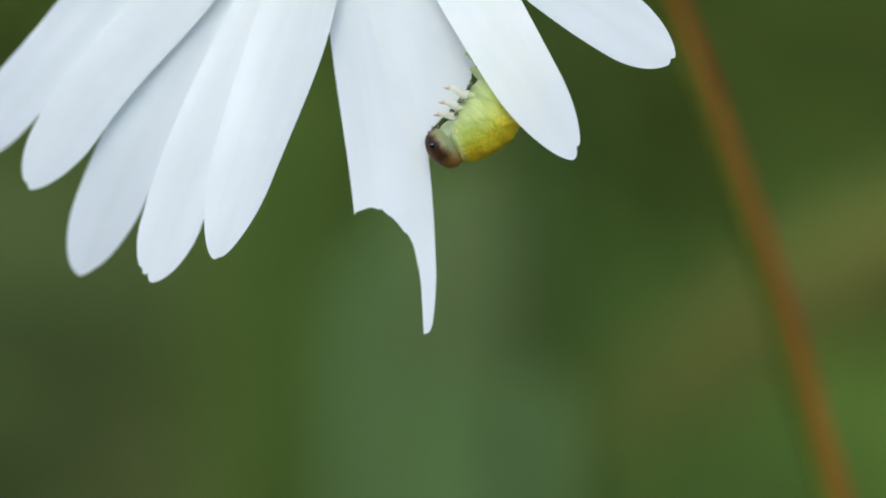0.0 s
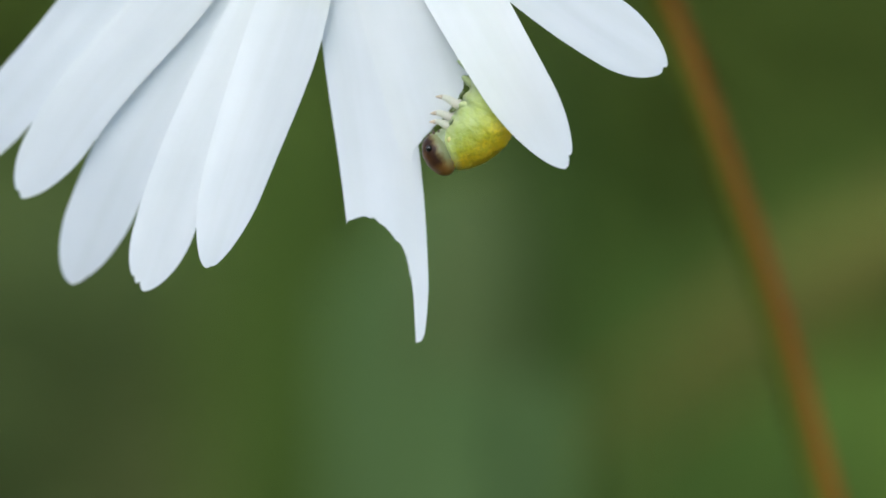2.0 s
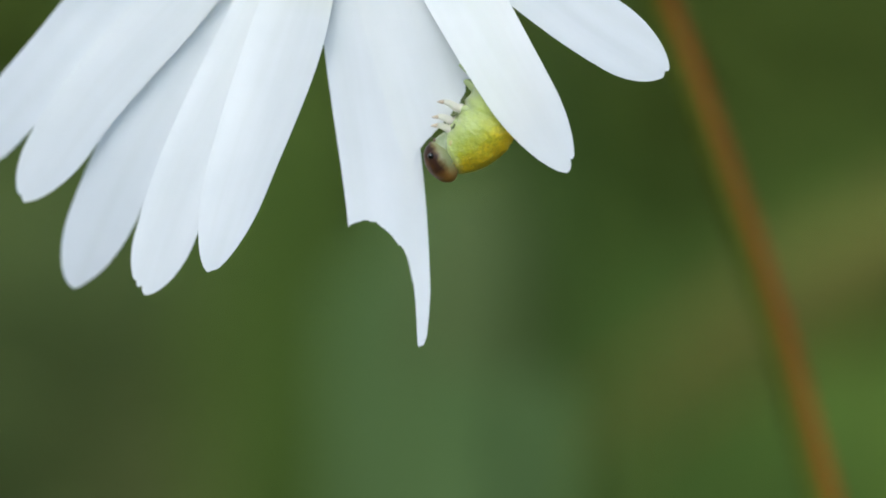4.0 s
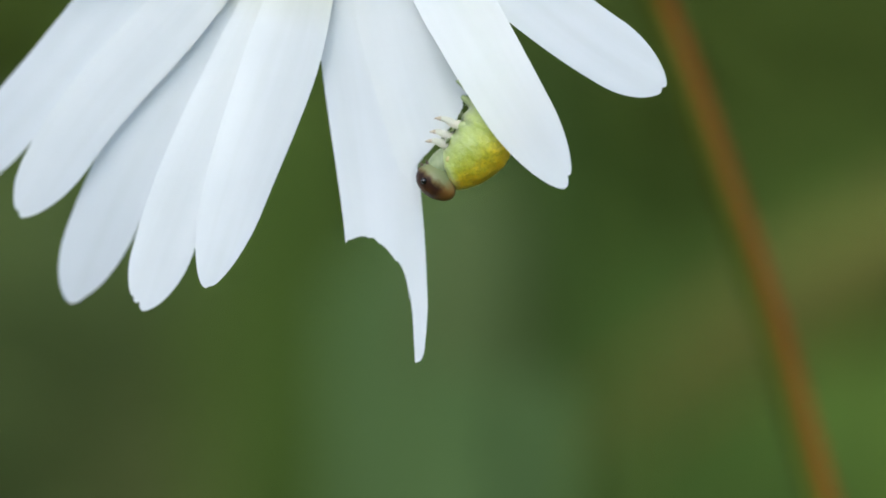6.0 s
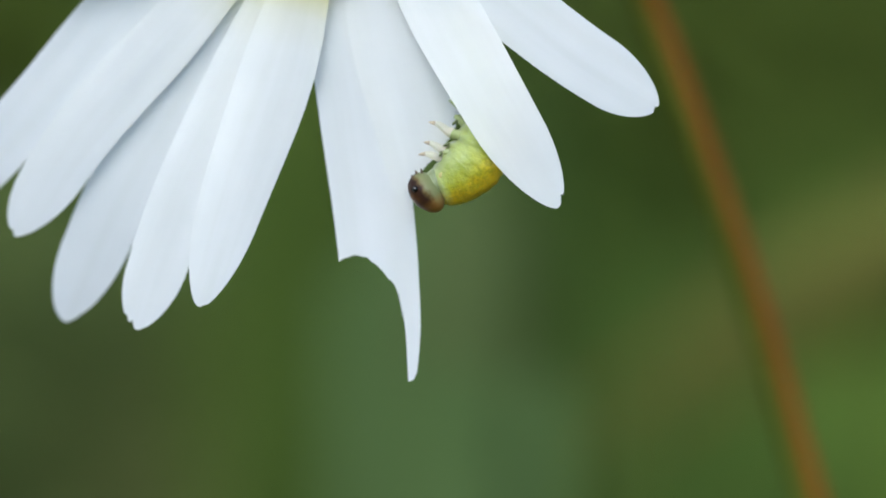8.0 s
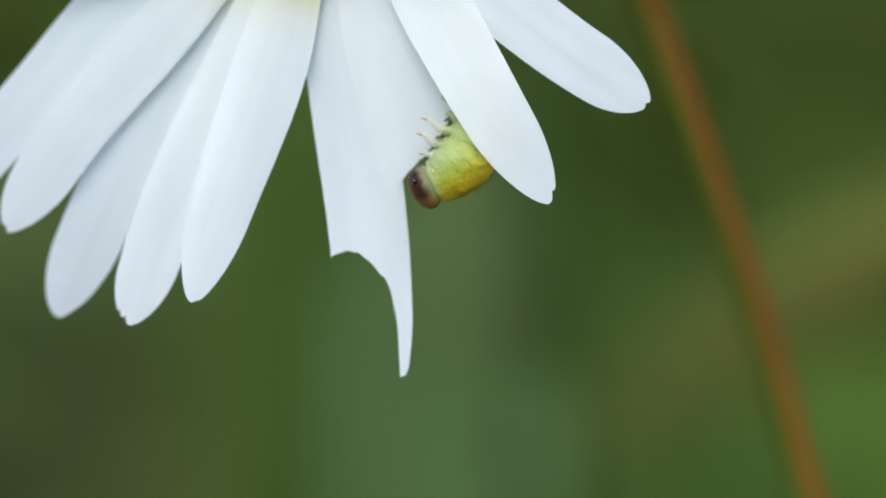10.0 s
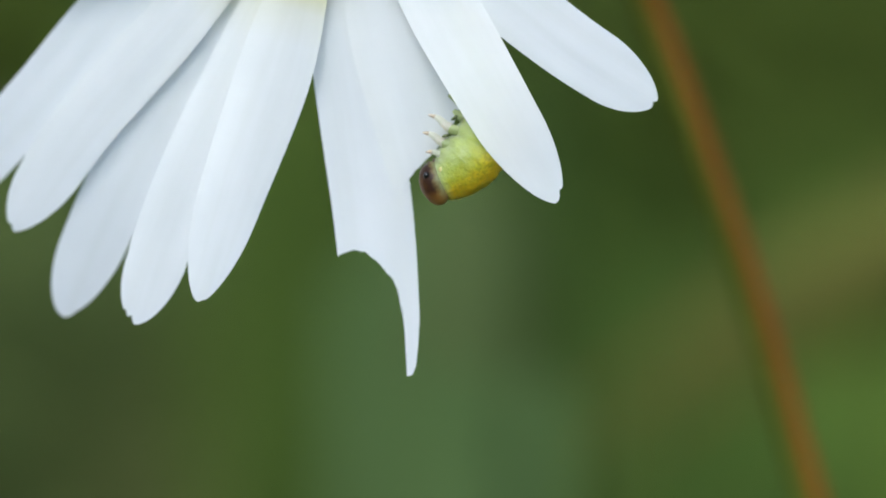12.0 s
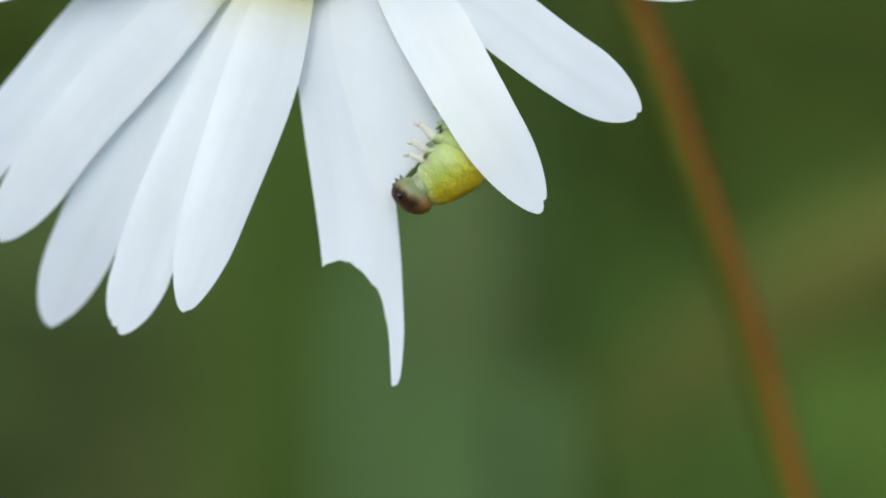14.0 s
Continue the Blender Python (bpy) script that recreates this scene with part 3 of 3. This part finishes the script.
def larva_leg(parent, base, tip, patch):
    """A short pointed true leg, thick at the hip, with a brown claw; patch: a dark olive blob beside the hip."""
    b, t = Vector(spot(*base)), Vector(spot(*tip))
    sag = (t - b).cross(Vector((0, 1, 0))) * -0.10
    line = glide([(b - t) * 0.25, (0, 0, 0), (t - b) * 0.5 + sag, t - b], 19)
    girth = (0.40, 0.40, 0.39, 0.38, 0.36, 0.34, 0.32, 0.30, 0.285, 0.275, 0.26, 0.235, 0.215, 0.195, 0.165)
    bm = bmesh.new()
    tube(bm, line[:15], [g * MM for g in girth], 12)
    leg = part("leg", bm, LEGS, parent, "short pale jointed leg")
    leg.location = b
    bm = bmesh.new()
    tube(bm, line[14:], [g * MM for g in (0.162, 0.14, 0.11, 0.07, 0.02)], 8)
    part("claw", bm, CLAW, leg, "brown claw")
    bm = bmesh.new()
    bmesh.ops.create_uvsphere(bm, u_segments=20, v_segments=14, radius=1.0)
    for v in bm.verts:
        v.co *= 1 + 0.16 * noise.noise(v.co * 1.4 + b / MM)
    bmesh.ops.transform(bm, matrix=Matrix.Translation((b - t) * 0.42) @ Matrix.Diagonal((0.55 * MM, 0.45 * MM, 0.36 * MM, 1)), verts=bm.verts)
    part("hip", bm, NECK_PALE, leg, "swollen pale green leg base")
    if patch:
        px, pz, pf, long_, wide, turn = patch
        bm = bmesh.new()
        bmesh.ops.create_uvsphere(bm, u_segments=18, v_segments=12, radius=1.0)
        for v in bm.verts:
            v.co *= 1 + 0.28 * noise.noise(v.co * 1.7 + Vector((px, pz, 0)))
        bmesh.ops.transform(bm, matrix=Matrix.Translation(spot(px, pz, pf) - b) @ pose(0, 0, 0, 0, turn, 0) @ Matrix.Diagonal((long_ * MM, 0.45 * MM, wide * MM, 1)), verts=bm.verts)
        part("dark_patch", bm, DARK_OLIVE, leg, "dark olive patch beside the leg")
    return leg


def larva_proleg(parent, base, tip, fat):
    """A soft stumpy leg of the hind body."""
    b, t = Vector(spot(*base)), Vector(spot(*tip))
    bm = bmesh.new()
    tube(bm, glide([(0, 0, 0), (t - b) * 0.5, t - b], 9), [fat * MM * x for x in (1, 1, 0.95, 0.85, 0.75, 0.62, 0.55, 0.5, 0.3)], 12)
    leg = part("proleg", bm, NECK_PALE, parent, "soft pale green proleg")
    leg.location = b


def larva_head(parent):
    """Rounded head capsule; its own x runs from the crown to the mouth, z from face to cheek."""
    bm = bmesh.new()
    bmesh.ops.create_uvsphere(bm, u_segments=40, v_segments=28, radius=1.0)
    lay = bm.verts.layers.float_vector.new("dorsal")
    a, b, c = HEAD_SIZE
    for v in bm.verts:
        p = v.co.copy()
        flat = 1 - 0.12 * max(0.0, p.z) ** 2
        v[lay] = (0.5 - 0.5 * p.z, 0.5 + 0.5 * p.x, 0)
        v.co = Vector((p.x * a * flat, p.y * b, p.z * c * (1 - 0.10 * p.x))) * MM
        v.co += v.co.normalized() * 0.03 * MM * noise.noise(p * 3)
    head = part("head", bm, HEAD, parent, "shiny dark brown head with pale crown")
    bm = bmesh.new()
    bmesh.ops.create_uvsphere(bm, u_segments=18, v_segments=12, radius=0.24 * MM,
                              matrix=Matrix.Translation(Vector((-0.45 * a, -0.77 * b, -0.45 * c)) * MM))
    part("eye", bm, EYE_BLACK, head, "glossy black eye spot")
    for k, (px, pz, ln) in enumerate(((-0.80, 0.45, 0.34), (-0.95, 0.20, 0.24), (-0.92, -0.1, 0.22))):
        bm = bmesh.new()
        p0 = Vector((px * a, -0.25 * b, pz * c)) * MM
        p1 = p0 + Vector((-ln, -0.05, 0.18 - 0.10 * k)) * MM
        tube(bm, glide([p0, (p0 + p1) / 2, p1], 6), [0.11 * MM, 0.10 * MM, 0.09 * MM, 0.08 * MM, 0.06 * MM, 0.03 * MM], 8)
        part("mouthpart" if k else "antenna", bm, MOUTH, head)
    return head


LARVA_LINE = [(7.84, -19.26, 1.4, 1.28), (8.64, -18.86, 1.3, 1.84), (9.71, -18.03, 1.2, 2.24), (10.71, -16.83, 1.1, 2.28), (11.35, -15.24, 1.1, 2.12), (11.59, -13.4, 1.0, 1.92), (11.27, -11.64, 0.8, 1.6), (10.71, -10.03, 0.6, 1.32), (10.0, -8.63, 0.5, 1.08), (9.28, -7.42, 0.4, 0.88), (8.64, -6.42, 0.3, 0.48)]
HEAD_SIZE = (1.58, 1.2, 1.16)

# sway of the flower head in the breeze: seconds, mm to the right, mm up
SWAY = [
    (0, 0.61, 2.7),
    (0.1, 0.63, 2.42),
    (0.2, 0.3, 2.38),
    (0.3, 0.26, 2.06),
    (0.4, 0.34, 1.86),
    (0.5, 0.18, 2.14),
    (0.7, 0.38, 2.42),
    (1, 0.12, 1.96),
    (1.2, 0.02, 2.06),
    (1.5, 0.3, 2.2),
    (1.7, 0.22, 2.3),
    (2, 0.06, 2.08),
    (2.2, 0.02, 2.42),
    (2.5, 0.06, 2.33),
    (2.7, 0.22, 2.18),
    (3, 0.18, 2.2),
    (3.2, 0.14, 2.18),
    (5.3, 0.3, 1.21),
    (5.4, 0.1, 1.21),
    (5.5, -0.12, 1.22),
    (5.7, 0.38, 0.89),
    (6, 0.0, 0.68),
    (6.2, 0.3, 0.57),
    (6.5, 0.12, 0.67),
    (7, -0.06, 0.37),
    (7.2, -0.02, 0.16),
    (7.5, 0.0, 0.0),
    (7.8, -0.22, -0.12),
    (8, -0.49, -0.67),
    (8.2, -0.86, -0.12),
    (10.3, -1.07, -0.51),
    (10.4, -0.99, -1.04),
    (10.5, 0.04, -1.47),
    (10.6, -0.1, -1.44),
    (10.7, -1.47, -0.96),
    (10.8, -1.64, -0.47),
    (10.9, -1.35, -0.47),
    (11.0, -1.07, -0.67),
    (11.1, -0.42, -1.28),
    (11.2, -0.3, -1.44),
    (11.3, -0.87, -0.59),
    (11.4, -1.19, 0.1),
    (11.5, -0.82, 0.74),
    (11.6, -0.91, 0.38),
    (11.7, -0.95, -0.43),
    (11.8, -0.22, -0.59),
    (11.9, 0.06, -0.76),
    (12, -0.58, -0.31),
    (12.1, -1.31, 1.06),
    (12.2, -1.03, 1.39),
    (12.3, -0.5, 0.5),
    (12.4, -0.22, 0.14),
    (12.5, -0.15, 0.73),
    (12.6, -0.75, 0.98),
    (12.7, -1.07, 0.98),
    (12.8, -0.83, 0.9),
    (12.9, -0.5, 0.54),
    (13, -0.39, 0.24),
    (13.1, -0.62, -0.11),
    (13.2, -0.75, 0.22),
    (13.3, -1.23, 0.54),
    (13.4, -1.47, 0.14),
    (13.5, -1.19, -0.31),
    (13.6, -0.99, -0.31),
    (13.7, -1.19, -0.39),
    (13.8, -1.31, -0.67),
    (14, -1.68, -1.04)]
# the stalk far behind sways less: seconds, mm to the right
STALK_SWAY = [(0, 1.43), (1, 0.81), (3, 0.81), (5.5, 0.43), (6.5, 0.34), (7.5, 0.0), (8, -0.57), (10.5, -0.71), (11.5, -0.48), (12.5, -0.66), (14, -1.91)]
# the head as it chews: seconds, x and z in mm from the disc, degrees of nod
HEAD_ROWS = [
    (0, 7.26, -19.66, 50),
    (0.5, 7.46, -19.86, 60),
    (1, 7.30, -19.70, 60),
    (1.5, 7.42, -19.58, 62),
    (2, 7.50, -19.47, 64),
    (2.5, 7.74, -19.57, 72),
    (3, 7.70, -19.49, 72),
    (5.3, 7.34, -20.18, 40),
    (5.5, 7.34, -20.22, 39),
    (6, 7.30, -20.02, 41),
    (6.5, 7.26, -19.86, 46),
    (7, 7.14, -19.62, 45),
    (7.5, 7.10, -19.47, 48),
    (8, 7.14, -19.39, 52),
    (8.2, 7.22, -19.54, 55),
    (10.3, 7.62, -19.21, 68),
    (10.5, 7.58, -19.09, 70),
    (11, 7.74, -19.09, 70),
    (11.5, 7.82, -19.17, 75),
    (12, 7.86, -19.09, 75),
    (12.5, 7.82, -19.05, 77),
    (13, 7.50, -19.58, 38),
    (13.5, 7.18, -19.35, 33),
    (14, 7.26, -19.27, 37)]

# the three legs of a side, hind one first: seconds, then for each how far it is lifted in mm and raised in degrees; last, how far the front one is drawn in
LEG_ROWS = [
    (0, 0.1, 3, 0.05, 1, -0.05, -5, 0.0), (1.5, 0.1, 3, 0.0, -3, -0.05, 0, 0.1), (3, 0.1, 2, 0.0, -6, -0.1, 4, 0.35), (5.3, 0.0, 0, 0.0, 0, 0.0, 0, 0.0),
    (6.5, 0.15, 2, 0.05, 1, 0.05, 0, 0.0), (7.5, 0.7, 8, 0.3, 7, 0.3, -1, 0.0), (8.2, 0.95, 10, 0.5, 10, 0.5, -1, 0.05), (10.3, 0.9, 12, 0.75, 14, 0.1, 7, 0.55),
    (11.5, 0.95, 14, 0.72, 12, 0.15, 6, 0.55), (12.5, 0.95, 15, 0.75, 11, 0.15, 5, 0.6), (13, 1.0, 15, 0.82, 8, 0.5, 0, 0.2), (14, 1.08, 16, 0.88, 6, 0.75, 1, 0.1)]
# the front of the body creeps up the petal: seconds, mm to the right, mm up
BODY_ROWS = [(0, 0.0, -0.12), (3, 0.05, 0.0), (5.3, 0.0, 0.0), (6.5, 0.0, 0.0), (8.2, 0.0, 0.25), (10.3, 0.0, 0.2), (11.5, 0.08, 0.27), (12.5, 0.08, 0.3), (13, 0.08, 0.45), (14, 0.1, 0.62)]

rng = random.Random(7)
ground_sheet()
meadow(rng)
first = leafy_shrub(0.05, 2.35, 0.95, 1.05, 8000, rng, SHRUB)
for x, y, turn in ((-0.62, 2.45, 70), (0.72, 2.5, 160), (-1.35, 2.6, 220), (1.45, 2.55, 300)):
    copy_thing(first, pose(x, y, 0, 0, 0, turn))
back = leafy_shrub(-0.3, 3.2, 1.3, 1.5, 16000, rng, SHRUB_DARK, (0.06, 0.10))
for x, y, turn in ((0.55, 3.15, 90), (-1.2, 3.3, 150), (1.4, 3.3, 200)):
    copy_thing(back, pose(x, y, 0, 0, 0, turn))
leafy_shrub(-0.33, 1.95, 0.62, 0.50, 3800, rng, OLIVE, (0.03, 0.055), "low dull olive shrub with small leaves")
grass_blades("broad_grass", "broad grey-green grass blades standing behind the daisy", "grass", 0.30, GREY_GRASS, rng,
             [(0.0066, [(-0.030, 0.0, 0.0), (-0.016, 0.0, 0.22), (-0.0110, 0.0, 0.41), (-0.0104, 0.0, 0.450)]),
              (0.0085, [(-0.012, 0.004, 0.0), (-0.006, 0.004, 0.22), (-0.0030, 0.004, 0.41), (-0.0020, 0.004, 0.462)])])
grass_blades("broad_grass", "dull olive-grey grass blade standing behind the daisy", "grass", 0.30, OLIVE_GRASS, rng,
             [(0.0078, [(0.004, -0.003, 0.0), (0.002, -0.003, 0.22), (0.0026, -0.003, 0.41), (0.0046, -0.003, 0.464)])])
grass_blades("broad_grass", "tall dark green grass blade", "grass", 0.36, DARK_GRASS, rng,
             [(0.0068, [(0.030, 0.0, 0.0), (0.021, 0.0, 0.22), (0.0160, 0.0, 0.42), (0.0150, 0.0, 0.49)])])
grass_blades("broad_grass", "short broad grey-green grass blades", "grass", 0.24, GREY_GRASS, rng,
             [(0.0075, [(0.006, 0.0, 0.0), (0.003, 0.0, 0.22), (0.0015, 0.0, 0.40), (0.0015, 0.0, 0.436)]),
              (0.0060, [(0.012, 0.003, 0.0), (0.011, 0.003, 0.22), (0.0115, 0.003, 0.40), (0.0130, 0.003, 0.434)])])
strap_plant("strap_leaf_plant", "tuft of fresh green strap leaves", "plant", 0.19, 1.38, 7, FRESH, rng, 0.026, 0.43, 0.062)
strap_plant("strap_leaf_plant", "low tuft of mid-green strap leaves", "plant", 0.112, 1.28, 6, MIDGREEN, rng, 0.026, 0.425, 0.055)
strap_plant("strap_leaf_plant", "tall tuft of dark green strap leaves", "plant", -0.076, 1.62, 5, DEEP, rng, 0.028, 0.57, 0.042)
strap_plant("strap_leaf_plant", "tuft of mid-green strap leaves", "plant", 0.128, 1.9, 5, MIDGREEN, rng, 0.030, 0.51, 0.05)
strap_plant("strap_leaf_plant", "low tuft of grey-green strap leaves", "plant", 0.02, 1.36, 5, SAGE, rng, 0.026, 0.39, 0.036)
strap_plant("strap_leaf_plant", "narrow tuft of dark green strap leaves", "plant", 0.046, 1.62, 4, DEEP, rng, 0.026, 0.55, 0.022)
strap_plant("strap_leaf_plant", "tall tuft of dark green strap leaves", "plant", 0.225, 2.0, 5, DEEP, rng, 0.03, 0.55, 0.05)
strap_plant("strap_leaf_plant", "low tuft of dull olive strap leaves", "plant", -0.120, 1.3, 3, DULL_GRASS, rng, 0.020, 0.435, 0.030)
grass_blades("dry_grass_tuft", "arching straw-coloured dry grass blades", "grass", 0.45, STRAW, rng,
             [(0.0074, [(-0.12, 0.0, 0.0), (-0.105, 0.0, 0.2), (-0.042, 0.0, 0.355), (0.0327, 0.0, 0.4225), (0.0826, 0.0, 0.4515), (0.16, 0.0, 0.487), (0.25, 0.0, 0.51)]),
              (0.0066, [(-0.115, 0.02, 0.0), (-0.095, 0.02, 0.2), (-0.034, 0.02, 0.345), (0.0365, 0.02, 0.4125), (0.086, 0.02, 0.4425), (0.16, 0.02, 0.474), (0.24, 0.02, 0.493)])], slim=True)

daisy_ob, stalk_ob = daisy()
larva_ob, segments = larva()
bm = bmesh.new()
tube(bm, glide([spot(*(7.28, -19.3, 1.4)), spot(*(7.8, -18.75, 1.4)), spot(*(8.72, -18.43, 1.4))], 8), [0.85 * MM, 0.92 * MM, 0.98 * MM, 1.02 * MM, 1.08 * MM, 1.12 * MM, 1.15 * MM, 1.15 * MM], 20)
part("neck", bm, NECK, larva_ob, "soft grey-green neck")
LEG_ROOTS = [((8.56, -15.97, 1.9), (7.13, -15.56, 1.7), (8.98, -15.32, 2.0, 0.26, 0.12, -50)),
             ((8.11, -16.80, 1.9), (6.80, -16.49, 1.7), (8.42, -16.42, 2.25, 0.24, 0.10, -30)),
             ((7.88, -17.40, 1.9), (6.49, -17.17, 1.7), (8.08, -17.14, 2.3, 0.22, 0.11, -65)),
             ((8.6, -15.9, -1.0), (7.3, -15.55, -0.9), None), ((8.2, -16.7, -1.0), (7.0, -16.45, -0.9), None), ((7.95, -17.3, -1.0), (6.7, -17.1, -0.9), None)]
legs = [larva_leg(larva_ob, *row) for row in LEG_ROOTS]
larva_proleg(larva_ob, (10.07, -14.64, 1.2), (9.08, -13.95, 0.9), 0.42)
larva_proleg(larva_ob, (9.79, -13.65, 1.2), (8.72, -12.83, 0.8), 0.26)
head_ob = larva_head(larva_ob)
tagged(larva_ob, "plump yellow-green larva with a dark brown head, gnawing a petal", "larva")


def motions():
    hx, hy, hz = HOME
    # as it swings to the left the head also swings a little away
    away = lambda dx: 1.5 * MM * min(1.0, max(0.0, -dx / 1.2))
    drift = [(t, pose(hx + dx * MM, hy + away(dx), hz + dz * MM)) for t, dx, dz in SWAY]
    walk(daisy_ob, drift)
    walk(larva_ob, drift)
    own = lambda t: float(np.interp(t, [r[0] for r in STALK_SWAY], [r[1] for r in STALK_SWAY]))
    walk(stalk_ob, [(t, pose((own(t) - dx) * MM, -away(dx), -dz * MM)) for t, dx, dz in SWAY])
    walk(head_ob, [(t, pose(x * MM, -0.0015, z * MM, 0, a, 0)) for t, x, z, a in HEAD_ROWS])
    for seg, share in zip(segments, (1.0, 1.0, 0.8, 0.55, 0.3, 0.12)):
        p = seg.location.copy()
        walk(seg, [(t, pose(p.x + share * x * MM, p.y, p.z + share * z * MM)) for t, x, z in BODY_ROWS])
    for i, leg in enumerate(legs):
        p = leg.location.copy()
        walk(leg, [(row[0], pose(p.x + (row[7] * MM if i % 3 == 2 else 0), p.y, p.z + row[1 + 2 * (i % 3)] * MM, 0, row[2 + 2 * (i % 3)], 0)) for row in LEG_ROWS])


motions()
